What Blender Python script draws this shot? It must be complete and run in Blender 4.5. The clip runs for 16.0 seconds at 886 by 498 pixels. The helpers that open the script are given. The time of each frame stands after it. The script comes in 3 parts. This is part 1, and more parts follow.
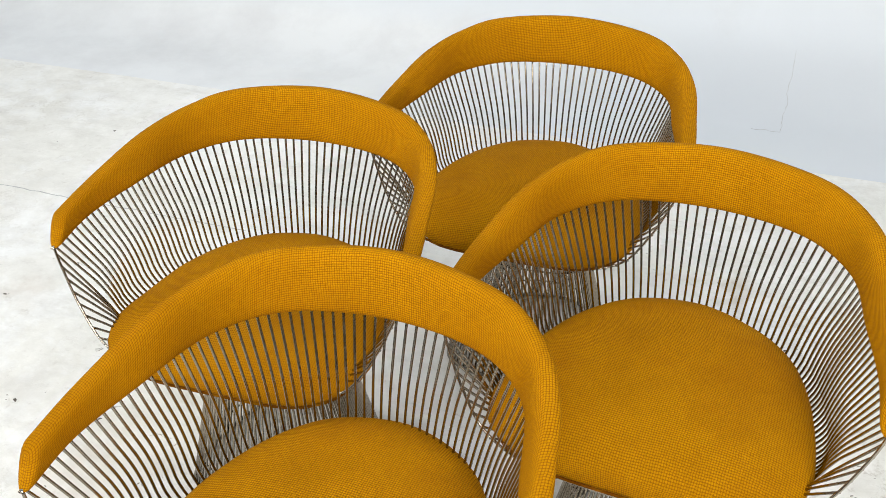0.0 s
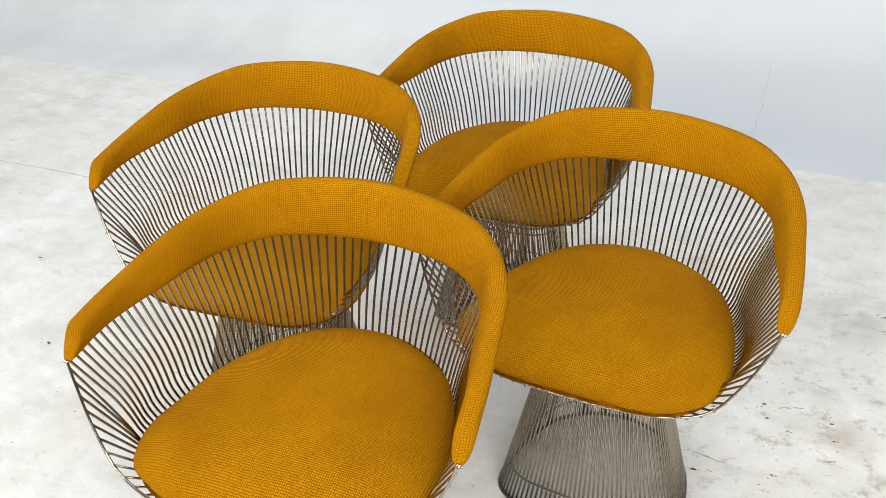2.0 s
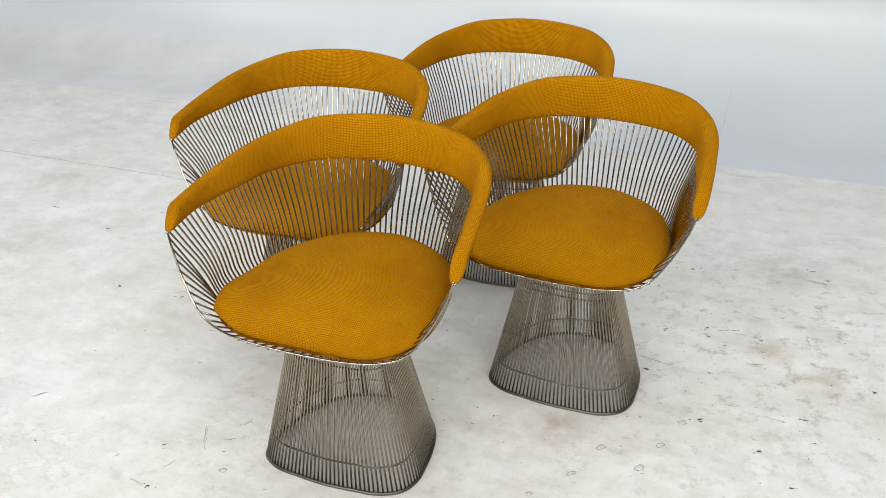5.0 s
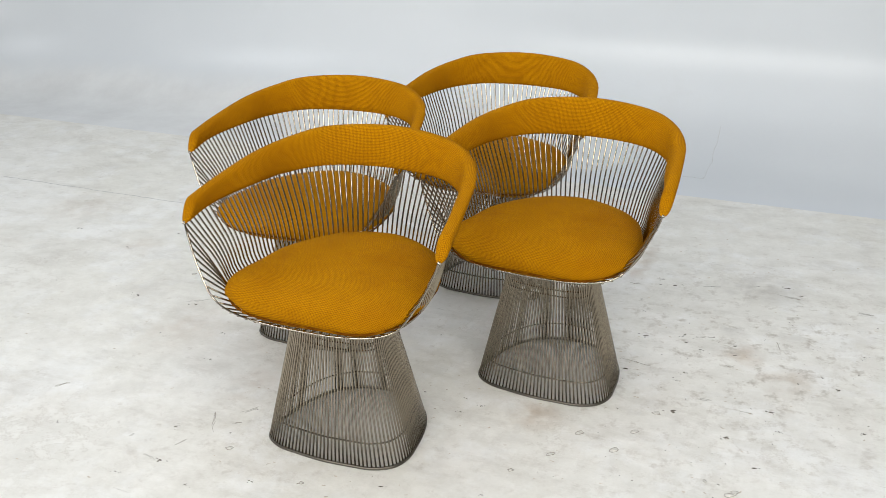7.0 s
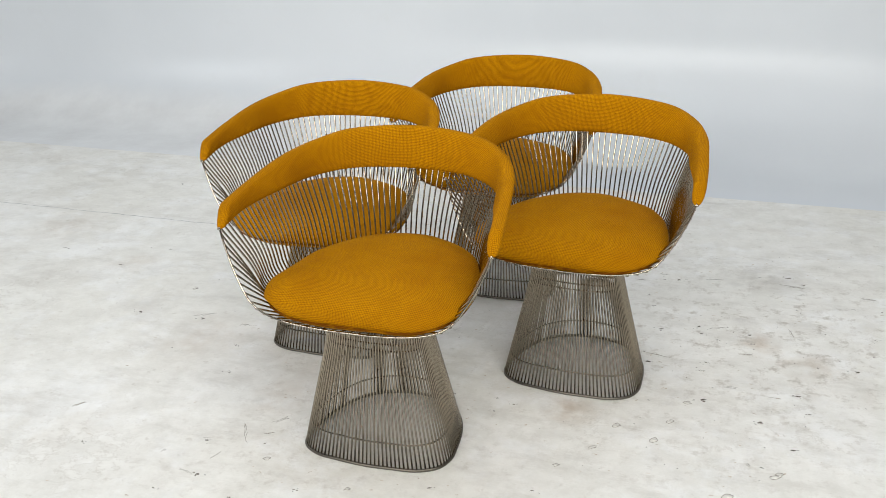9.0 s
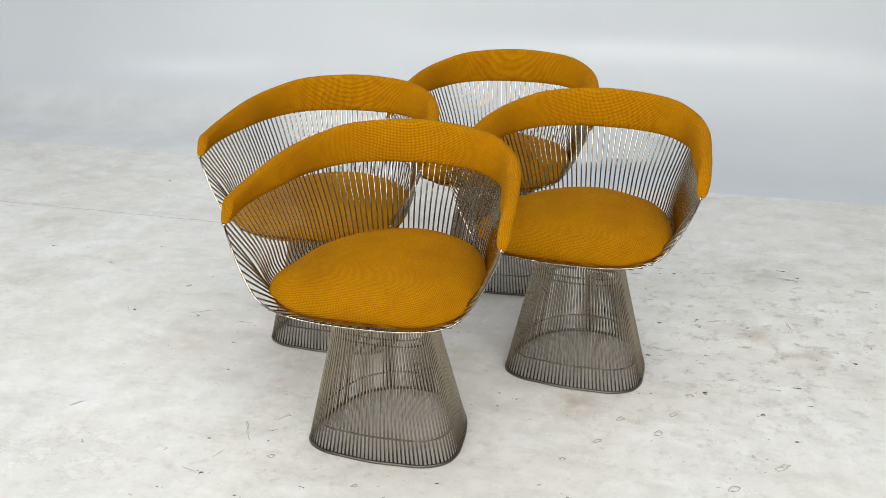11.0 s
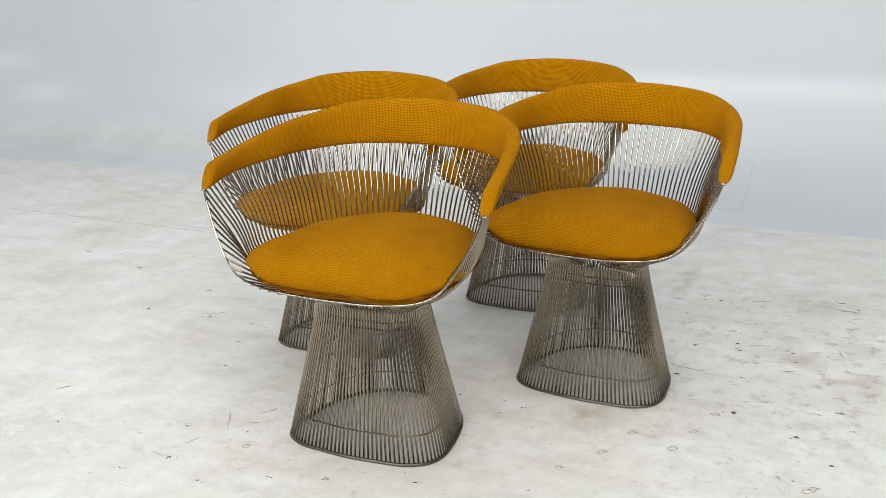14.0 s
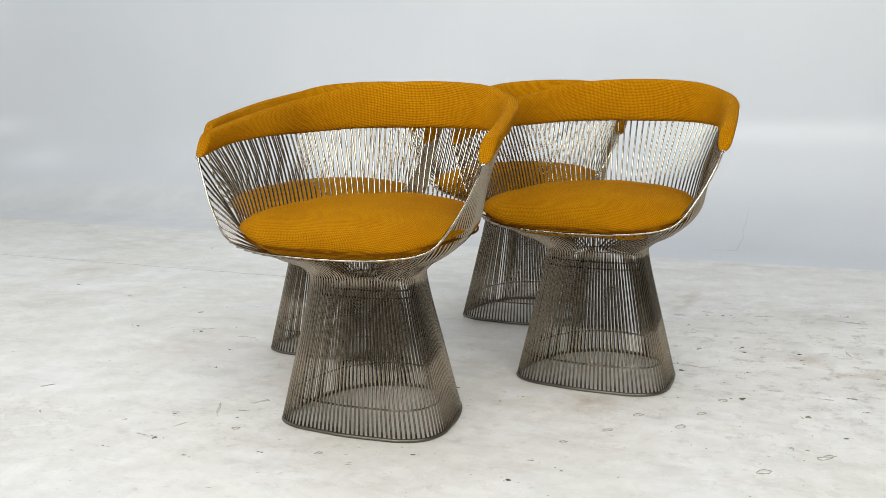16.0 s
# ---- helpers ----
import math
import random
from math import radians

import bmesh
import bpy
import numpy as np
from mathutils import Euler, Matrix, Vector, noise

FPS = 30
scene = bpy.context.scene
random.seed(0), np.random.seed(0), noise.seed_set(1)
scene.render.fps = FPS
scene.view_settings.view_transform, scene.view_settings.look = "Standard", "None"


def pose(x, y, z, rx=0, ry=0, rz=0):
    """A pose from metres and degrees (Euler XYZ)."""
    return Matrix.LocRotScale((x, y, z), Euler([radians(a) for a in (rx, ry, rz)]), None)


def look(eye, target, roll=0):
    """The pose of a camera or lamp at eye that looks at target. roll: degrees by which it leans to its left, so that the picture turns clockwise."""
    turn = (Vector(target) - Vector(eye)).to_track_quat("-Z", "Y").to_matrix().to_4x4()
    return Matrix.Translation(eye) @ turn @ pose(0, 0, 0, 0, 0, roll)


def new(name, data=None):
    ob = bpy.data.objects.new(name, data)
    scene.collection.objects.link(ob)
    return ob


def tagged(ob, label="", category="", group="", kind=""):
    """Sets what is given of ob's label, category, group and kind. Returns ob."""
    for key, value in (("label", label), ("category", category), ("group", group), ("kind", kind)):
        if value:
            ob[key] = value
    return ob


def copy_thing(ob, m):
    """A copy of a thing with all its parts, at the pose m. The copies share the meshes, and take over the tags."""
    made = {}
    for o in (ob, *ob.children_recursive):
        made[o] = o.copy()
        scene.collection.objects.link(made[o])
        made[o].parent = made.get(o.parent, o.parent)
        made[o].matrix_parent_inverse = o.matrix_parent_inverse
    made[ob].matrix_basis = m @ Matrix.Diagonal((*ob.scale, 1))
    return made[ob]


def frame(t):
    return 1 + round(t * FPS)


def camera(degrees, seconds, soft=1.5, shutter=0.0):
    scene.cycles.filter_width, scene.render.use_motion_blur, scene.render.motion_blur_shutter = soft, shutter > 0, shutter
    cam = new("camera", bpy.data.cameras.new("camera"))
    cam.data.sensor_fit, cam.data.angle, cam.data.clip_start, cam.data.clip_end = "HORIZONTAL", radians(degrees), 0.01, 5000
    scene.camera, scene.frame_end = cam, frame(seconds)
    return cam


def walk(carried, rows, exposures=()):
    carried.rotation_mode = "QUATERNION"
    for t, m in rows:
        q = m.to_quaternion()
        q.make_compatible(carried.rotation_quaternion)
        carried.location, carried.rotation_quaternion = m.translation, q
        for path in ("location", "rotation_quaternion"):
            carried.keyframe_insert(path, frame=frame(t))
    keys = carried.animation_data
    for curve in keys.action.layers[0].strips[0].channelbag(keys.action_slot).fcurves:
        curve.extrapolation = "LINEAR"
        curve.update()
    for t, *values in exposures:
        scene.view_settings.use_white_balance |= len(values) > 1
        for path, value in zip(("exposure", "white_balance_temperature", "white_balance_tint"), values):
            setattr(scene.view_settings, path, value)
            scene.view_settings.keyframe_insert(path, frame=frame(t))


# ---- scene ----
cam = camera(48.39, 16.0, soft=0.55)
PATH = [
    (0, (0.2333, 0.2423, 1.5015), (0.0148, 1.9163, 0.4291), -1.23),
    (0.5, (0.2704, 0.1814, 1.5048), (0.0438, 1.8589, 0.4395), -1.12),
    (1, (0.2952, 0.0961, 1.5069), (0.0663, 1.7834, 0.4578), -0.82),
    (1.5, (0.3187, 0.0143, 1.5072), (0.0777, 1.7111, 0.4763), -0.67),
    (2, (0.3414, -0.0718, 1.4989), (0.0887, 1.6339, 0.4856), -0.76),
    (2.5, (0.3633, -0.1579, 1.4868), (0.0944, 1.5581, 0.4953), -0.84),
    (3, (0.3749, -0.2478, 1.4708), (0.0987, 1.4795, 0.5011), -0.85),
    (3.5, (0.3787, -0.3366, 1.4634), (0.1006, 1.4029, 0.5163), -0.86),
    (4, (0.3862, -0.4365, 1.4576), (0.1115, 1.3133, 0.5286), -0.87),
    (4.5, (0.4113, -0.5934, 1.4550), (0.1418, 1.1721, 0.5547), -0.65),
    (5.12, (0.4516, -0.7394, 1.4438), (0.1754, 1.0413, 0.5838), -0.55),
    (5.75, (0.4948, -0.8452, 1.4267), (0.2042, 0.9537, 0.6077), -0.42),
    (6.38, (0.5279, -0.9190, 1.4058), (0.2237, 0.8973, 0.6254), -0.33),
    (7, (0.5377, -0.9689, 1.3834), (0.2291, 0.8603, 0.6357), -0.37),
    (7.5, (0.5243, -0.9994, 1.3655), (0.2235, 0.8391, 0.6379), -0.58),
    (8, (0.4810, -1.0121, 1.3445), (0.2054, 0.8349, 0.6286), -0.81),
    (8.5, (0.3874, -1.0087, 1.3392), (0.1570, 0.8460, 0.6274), -0.97),
    (9, (0.2948, -1.0092, 1.3390), (0.1165, 0.8498, 0.6232), -1.10),
    (11.5, (0.2201, -1.0030, 1.3271), (0.0939, 0.8579, 0.6051), -0.86),
    (12, (0.3185, -0.9862, 1.3227), (0.1386, 0.8738, 0.6099), -0.69),
    (12.5, (0.4379, -0.9577, 1.3027), (0.1984, 0.9020, 0.6067), -0.57),
    (13, (0.4793, -0.9276, 1.2488), (0.1931, 0.9360, 0.5816), -0.41),
    (13.5, (0.4651, -0.8976, 1.1673), (0.1419, 0.9769, 0.5496), -0.39),
    (14, (0.4516, -0.8928, 1.0517), (0.1166, 0.9976, 0.4911), -0.43),
    (14.5, (0.4564, -0.8994, 0.9413), (0.1184, 1.0092, 0.4482), -0.46),
    (15, (0.4610, -0.9090, 0.8505), (0.1255, 1.0157, 0.4228), -0.50),
    (15.5, (0.4482, -0.9137, 0.7820), (0.1152, 1.0226, 0.4078), -0.57),
    (16, (0.4444, -0.9231, 0.7396), (0.1159, 1.0208, 0.4029), -0.60),
]
walk(cam, [(t, look(eye, target, roll)) for t, eye, target, roll in PATH],
     exposures=[(0, 0.44), (3.5, 0.23), (7, 0.08), (12.5, 0.06), (16, 0.06)])

# ---------------------------------------------------------------- world and light
TURN_ROOM = -13.5                      # the studio's axes against the world's
ROOM = pose(0, 0, 0, 0, 0, TURN_ROOM)

world = bpy.data.worlds.new("studio_world")
scene.world = world
world.use_nodes = True
world.node_tree.nodes["Background"].inputs[0].default_value = (0.80, 0.88, 1.0, 1)
world.node_tree.nodes["Background"].inputs[1].default_value = 0.25


def area_light(name, at, towards, sx, sy, watts, colour):
    data = bpy.data.lights.new(name, "AREA")
    data.shape, data.size, data.size_y, data.energy, data.color = "RECTANGLE", sx, sy, watts, colour
    ob = new(name, data)
    ob.matrix_world = ROOM @ look(at, towards)
    return ob


key = area_light("key_softbox", (2.1, -1.0, 3.5), (-0.1, 1.7, 0.4), 1.9, 1.3, 37, (1.0, 0.985, 0.94))
key.data.spread = math.radians(125)
front = area_light("front_softbox", (-0.8, -3.2, 2.65), (-0.3, 1.8, 1.9), 5.0, 1.5, 146, (1.0, 0.99, 0.955))
front.data.spread = math.radians(140)
area_light("window_light", (-4.9, 1.5, 3.35), (0.0, 1.6, 0.8), 1.4, 0.7, 34, (0.92, 0.96, 1.0))
top = area_light("ceiling_softbox", (-0.5, 1.6, 3.95), (-0.5, 1.7, 0), 3.4, 2.6, 27, (0.86, 0.93, 1.0))
top.data.spread = math.radians(130)

# ---------------------------------------------------------------- materials


class Nodes:
    """A small helper to write node trees shortly."""

    def __init__(self, name):
        self.mat = bpy.data.materials.new(name)
        self.mat.use_nodes = True
        self.tree = self.mat.node_tree
        self.bsdf = self.tree.nodes["Principled BSDF"]

    def add(self, kind, **values):
        n = self.tree.nodes.new(kind)
        for key, value in values.items():
            if key.startswith("in_"):
                n.inputs[key[3:].replace("_", " ")].default_value = value
        return n

    def link(self, a, b):
        self.tree.links.new(a, b)

    def math(self, op, a, b=0.5, clamp=False):
        n = self.tree.nodes.new("ShaderNodeMath")
        n.operation, n.use_clamp = op, clamp
        for i, v in enumerate((a, b)):
            if hasattr(v, "is_linked"):
                self.link(v, n.inputs[i])
            else:
                n.inputs[i].default_value = v
        return n.outputs[0]

    def noise(self, coord, scale, detail=4.0, rough=0.55):
        n = self.tree.nodes.new("ShaderNodeTexNoise")
        n.inputs["Scale"].default_value, n.inputs["Detail"].default_value = scale, detail
        n.inputs["Roughness"].default_value = rough
        self.link(coord, n.inputs["Vector"])
        return n.outputs["Fac"]

    def ramp(self, fac, *stops):
        n = self.tree.nodes.new("ShaderNodeValToRGB")
        while len(n.color_ramp.elements) < len(stops):
            n.color_ramp.elements.new(0.5)
        for e, (at, c) in zip(n.color_ramp.elements, stops):
            e.position = at
            e.color = (*c, 1) if len(c) == 3 else c
        self.link(fac, n.inputs[0])
        return n.outputs[0]

    def mix(self, fac, a, b, blend="MIX"):
        n = self.tree.nodes.new("ShaderNodeMix")
        n.data_type, n.blend_type = "RGBA", blend
        for socket, v in ((n.inputs[0], fac), (n.inputs[6], a), (n.inputs[7], b)):
            if hasattr(v, "is_linked"):
                self.link(v, socket)
            else:
                socket.default_value = v if isinstance(v, float) else (*v, 1)
        return n.outputs[2]

    def bump(self, height, strength, distance):
        n = self.tree.nodes.new("ShaderNodeBump")
        n.inputs["Strength"].default_value, n.inputs["Distance"].default_value = strength, distance
        self.link(height, n.inputs["Height"])
        self.link(n.outputs[0], self.bsdf.inputs["Normal"])

    def coord(self, which):
        return self.tree.nodes.new("ShaderNodeTexCoord").outputs[which]


def fabric_material(name, pitch, red=1.0, green=1.0, soiled=0.0):
    """A mustard basket weave whose threads run along the UV axes, in metres."""
    m = Nodes(name)
    uv = m.coord("UV")
    obj = m.coord("Object")
    wob = m.tree.nodes.new("ShaderNodeTexNoise")
    wob.inputs["Scale"].default_value = 14.0
    m.link(obj, wob.inputs["Vector"])
    sep = m.tree.nodes.new("ShaderNodeSeparateXYZ")
    m.link(uv, sep.inputs[0])
    shift = m.math("MULTIPLY", m.math("SUBTRACT", wob.outputs["Fac"], 0.5), 0.006)
    slub = m.math("MULTIPLY", m.math("SUBTRACT", m.noise(uv, 120.0, 2.0), 0.5), 0.0022)
    u = m.math("ADD", m.math("ADD", sep.outputs[0], shift), slub)
    v = m.math("SUBTRACT", m.math("SUBTRACT", sep.outputs[1], shift), slub)
    # square knots in rows and columns, with a dark pinhole where four of them meet
    row = m.math("DIVIDE", v, pitch)
    col = m.math("DIVIDE", u, pitch)
    fu = m.math("ABSOLUTE", m.math("SUBTRACT", m.math("MULTIPLY", m.math("FRACT", col), 2.0), 1.0))
    fv = m.math("ABSOLUTE", m.math("SUBTRACT", m.math("MULTIPLY", m.math("FRACT", row), 2.0), 1.0))
    height = m.math("MULTIPLY", m.math("SUBTRACT", 1.0, m.math("MULTIPLY", m.math("POWER", fu, 3.0), 0.8)),
                    m.math("SUBTRACT", 1.0, m.math("MULTIPLY", m.math("POWER", fv, 2.2), 0.9)))
    knot = m.math("MULTIPLY", m.math("SUBTRACT", 1.0, m.math("POWER", fu, 2.0)), m.math("SUBTRACT", 1.0, m.math("POWER", fv, 2.0)))
    cell = m.tree.nodes.new("ShaderNodeCombineXYZ")
    m.link(m.math("FLOOR", col), cell.inputs[0])
    m.link(m.math("FLOOR", row), cell.inputs[1])
    each = m.tree.nodes.new("ShaderNodeTexWhiteNoise")
    each.noise_dimensions = "2D"
    m.link(cell.outputs[0], each.inputs["Vector"])
    fine = each.outputs["Value"]                       # every stitch has its own shade
    broad = m.noise(obj, 7.0, 5.0)
    yarn = m.ramp(m.math("ADD", m.math("MULTIPLY", broad, 0.84), m.math("MULTIPLY", fine, 0.16)),
                  (0.30, (0.395 * red, 0.163 * green, 0.0008)), (0.72, (0.53 * red, 0.232 * green, 0.0016)))
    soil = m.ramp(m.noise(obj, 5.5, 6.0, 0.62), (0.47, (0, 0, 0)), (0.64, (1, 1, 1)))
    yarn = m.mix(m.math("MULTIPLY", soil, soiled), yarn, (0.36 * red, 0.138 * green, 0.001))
    gap = (0.235 * red, 0.080 * green, 0.0008)
    colour = m.mix(m.ramp(knot, (0.06, (0, 0, 0)), (0.55, (1, 1, 1))), gap, yarn)
    m.link(colour, m.bsdf.inputs["Base Color"])
    m.bsdf.inputs["Roughness"].default_value = 0.85
    m.bsdf.inputs["Specular IOR Level"].default_value = 0.05
    m.bsdf.inputs["Sheen Weight"].default_value = 0.0
    m.bsdf.inputs["Sheen Roughness"].default_value = 0.35
    m.bsdf.inputs["Sheen Tint"].default_value = (1.0, 0.75, 0.25, 1)
    m.bump(height, 0.75, 0.0014)
    return m.mat


def metal_material(name, colour, rough):
    m = Nodes(name)
    obj = m.coord("Object")
    n = m.noise(obj, 60.0, 4.0)
    col = m.ramp(n, (0.3, tuple(c * 0.86 for c in colour)), (0.7, colour))
    m.link(col, m.bsdf.inputs["Base Color"])
    m.bsdf.inputs["Metallic"].default_value = 1.0
    r = m.math("ADD", m.math("MULTIPLY", m.noise(obj, 25.0, 3.0), 0.06), rough - 0.03)
    m.link(r, m.bsdf.inputs["Roughness"])
    return m.mat


def painted_floor_material():
    m = Nodes("white_painted_concrete")
    p = m.coord("Object")
    broad = m.noise(p, 0.8, 5.0, 0.6)
    cloud = m.noise(p, 2.6, 8.0, 0.68)
    grit = m.noise(p, 60.0, 5.0, 0.7)
    base = m.ramp(broad, (0.36, (0.80, 0.785, 0.735)), (0.60, (0.855, 0.845, 0.815)))
    dirty = m.ramp(cloud, (0.46, (0, 0, 0)), (0.62, (1, 1, 1)))
    col = m.mix(m.math("MULTIPLY", dirty, 0.21), base, (0.60, 0.578, 0.515))
    white = m.ramp(m.noise(p, 3.4, 7.0, 0.7), (0.50, (0, 0, 0)), (0.60, (1, 1, 1)))
    col = m.mix(m.math("MULTIPLY", white, 0.5), col, (0.885, 0.888, 0.888))
    veil = m.ramp(m.noise(p, 6.5, 7.0, 0.72), (0.50, (0, 0, 0)), (0.64, (1, 1, 1)))
    col = m.mix(m.math("MULTIPLY", veil, 0.2), col, (0.60, 0.585, 0.54))
    rust = m.ramp(m.noise(p, 1.9, 6.0, 0.7), (0.565, (0, 0, 0)), (0.68, (1, 1, 1)))
    col = m.mix(m.math("MULTIPLY", rust, 0.10), col, (0.52, 0.42, 0.31))
    flow = m.tree.nodes.new("ShaderNodeTexNoise")
    flow.inputs["Scale"].default_value, flow.inputs["Detail"].default_value = 14.0, 5.0
    m.link(p, flow.inputs["Vector"])
    bend = m.mix(0.12, (0.0, 0.0, 0.0), flow.outputs["Color"])
    bent = m.tree.nodes.new("ShaderNodeVectorMath")
    bent.operation = "ADD"
    m.link(p, bent.inputs[0])
    m.link(bend, bent.inputs[1])
    stains = [(0.69, 1.78, 0.06, 0.07), (0.56, 1.89, 0.05, 0.06), (0.49, 2.05, 0.04, 0.04), (0.13, 2.51, 0.03, 0.17),
              (0.10, 1.36, 0.06, 0.06), (0.55, 2.41, 0.11, 0.10), (-2.19, 2.22, 0.13, 0.14),
              (-1.68, 1.94, 0.08, 0.08), (-1.40, 1.61, 0.08, 0.09), (-0.68, 1.21, 0.07, 0.12),
              (-1.08, 1.45, 0.10, 0.16), (-1.92, 1.75, 0.12, 0.12)]
    for i, (x, y, rx, ry) in enumerate(stains):
        spot = m.tree.nodes.new("ShaderNodeMapping")
        spot.vector_type = "TEXTURE"
        spot.inputs["Location"].default_value = (x + 0.06, y + 0.06, 0.06)
        spot.inputs["Scale"].default_value = (1.5 * rx, 1.5 * ry, 1.0)
        m.link(bent.outputs[0], spot.inputs["Vector"])
        away = m.tree.nodes.new("ShaderNodeVectorMath")
        away.operation = "LENGTH"
        m.link(spot.outputs[0], away.inputs[0])
        inside = m.math("MULTIPLY", m.ramp(away.outputs["Value"], (0.15, (1, 1, 1)), (1.0, (0, 0, 0))), m.ramp(flow.outputs["Fac"], (0.35, (0.2, 0.2, 0.2)), (0.6, (1, 1, 1))))
        col = m.mix(m.math("MULTIPLY", inside, 0.72 if x > -0.2 else 0.34), col, (0.50, 0.41, 0.32) if i % 3 < 2 else (0.47, 0.445, 0.405))
    for turn, scale, lo in ((0.35, (4.0, 34.0, 1.0), 0.665), (-0.5, (6.0, 60.0, 1.0), 0.68), (1.2, (5.0, 70.0, 1.0), 0.69)):
        smear = m.tree.nodes.new("ShaderNodeMapping")
        smear.inputs["Rotation"].default_value = (0, 0, turn)
        smear.inputs["Scale"].default_value = scale
        m.link(p, smear.inputs["Vector"])
        scuff = m.ramp(m.noise(smear.outputs[0], 1.0, 5.0, 0.72), (lo, (0, 0, 0)), (lo + 0.07, (1, 1, 1)))
        col = m.mix(m.math("MULTIPLY", scuff, 0.5), col, (0.30, 0.275, 0.25))
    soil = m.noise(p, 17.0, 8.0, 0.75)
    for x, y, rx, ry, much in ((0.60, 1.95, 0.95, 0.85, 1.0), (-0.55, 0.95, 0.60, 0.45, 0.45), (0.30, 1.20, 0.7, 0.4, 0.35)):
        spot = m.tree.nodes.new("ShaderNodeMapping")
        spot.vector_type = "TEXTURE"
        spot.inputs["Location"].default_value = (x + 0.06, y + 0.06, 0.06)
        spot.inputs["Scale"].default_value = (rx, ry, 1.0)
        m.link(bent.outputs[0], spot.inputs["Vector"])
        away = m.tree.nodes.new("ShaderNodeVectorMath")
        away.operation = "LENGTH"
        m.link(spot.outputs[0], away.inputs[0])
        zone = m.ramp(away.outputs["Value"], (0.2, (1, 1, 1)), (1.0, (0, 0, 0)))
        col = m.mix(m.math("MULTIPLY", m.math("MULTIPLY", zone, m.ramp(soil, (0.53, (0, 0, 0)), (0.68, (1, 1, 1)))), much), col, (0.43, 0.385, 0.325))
    wipe = m.tree.nodes.new("ShaderNodeMapping")
    wipe.inputs["Rotation"].default_value = (0, 0, 0.2)
    wipe.inputs["Scale"].default_value = (3.5, 9.0, 1.0)
    m.link(p, wipe.inputs["Vector"])
    smudge = m.ramp(m.noise(wipe.outputs[0], 1.0, 9.0, 0.74), (0.52, (0, 0, 0)), (0.70, (1, 1, 1)))
    col = m.mix(m.math("MULTIPLY", smudge, 0.48), col, (0.56, 0.535, 0.485))
    fleck = m.ramp(m.noise(p, 24.0, 6.0, 0.75), (0.58, (0, 0, 0)), (0.70, (1, 1, 1)))
    col = m.mix(m.math("MULTIPLY", fleck, 0.4), col, (0.46, 0.42, 0.36))
    vein = m.ramp(m.noise(p, 10.0, 8.0, 0.78), (0.34, (0.90, 0.895, 0.88)), (0.62, (1.03, 1.03, 1.03)))
    col = m.mix(1.0, col, vein, "MULTIPLY")
    scrape = m.ramp(m.math("ABSOLUTE", m.math("SUBTRACT", m.noise(p, 5.0, 7.0, 0.7), 0.5)), (0.0, (1, 1, 1)), (0.012, (0, 0, 0)))
    patchy = m.ramp(m.noise(p, 2.2, 4.0, 0.6), (0.48, (0, 0, 0)), (0.62, (1, 1, 1)))
    col = m.mix(m.math("MULTIPLY", m.math("MULTIPLY", scrape, patchy), 0.35), col, (0.45, 0.41, 0.35))
    speck = m.ramp(grit, (0.70, (0, 0, 0)), (0.78, (1, 1, 1)))
    col = m.mix(m.math("MULTIPLY", speck, 0.5), col, (0.34, 0.31, 0.28))
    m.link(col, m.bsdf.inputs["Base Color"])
    m.link(m.ramp(cloud, (0.3, (0.32, 0.32, 0.32)), (0.7, (0.58, 0.58, 0.58))), m.bsdf.inputs["Roughness"])
    m.bsdf.inputs["Specular IOR Level"].default_value = 0.4
    m.bump(m.math("ADD", m.math("MULTIPLY", grit, 0.3), cloud), 0.25, 0.004)
    return m.mat


def painted_wall_material():
    m = Nodes("white_satin_wall_paint")
    p = m.coord("Object")
    broad = m.noise(p, 0.6, 4.0)
    col = m.ramp(broad, (0.3, (0.66, 0.69, 0.722)), (0.7, (0.725, 0.752, 0.782)))
    grime = m.ramp(m.noise(p, 2.4, 6.0, 0.7), (0.60, (0, 0, 0)), (0.82, (1, 1, 1)))
    col = m.mix(m.math("MULTIPLY", grime, 0.14), col, (0.50, 0.49, 0.465))
    # the floor's off-white paint laps up over the foot of the wall, with a ragged end
    xyz = m.tree.nodes.new("ShaderNodeSeparateXYZ")
    m.link(p, xyz.inputs[0])
    ragged = m.math("MULTIPLY", m.noise(p, 1.6, 6.0, 0.65), 0.16)
    lap = m.ramp(m.math("SUBTRACT", xyz.outputs[2], ragged), (0.0, (1, 1, 1)), (0.10, (0, 0, 0)))
    side = m.ramp(m.math("ADD", m.math("MULTIPLY", xyz.outputs[0], 0.2), 0.6), (0.38, (1, 1, 1)), (0.56, (0, 0, 0)))
    lap = m.math("MULTIPLY", lap, side)
    old = m.ramp(m.noise(p, 2.6, 8.0, 0.68), (0.40, (0.77, 0.78, 0.785)), (0.64, (0.69, 0.695, 0.70)))
    col = m.mix(lap, col, old)
    m.link(col, m.bsdf.inputs["Base Color"])
    m.link(m.math("ADD", m.math("MULTIPLY", lap, 0.14), 0.30), m.bsdf.inputs["Roughness"])
    m.bsdf.inputs["Specular IOR Level"].default_value = 0.32
    m.bump(m.noise(p, 6.0, 4.0), 0.05, 0.02)
    return m.mat


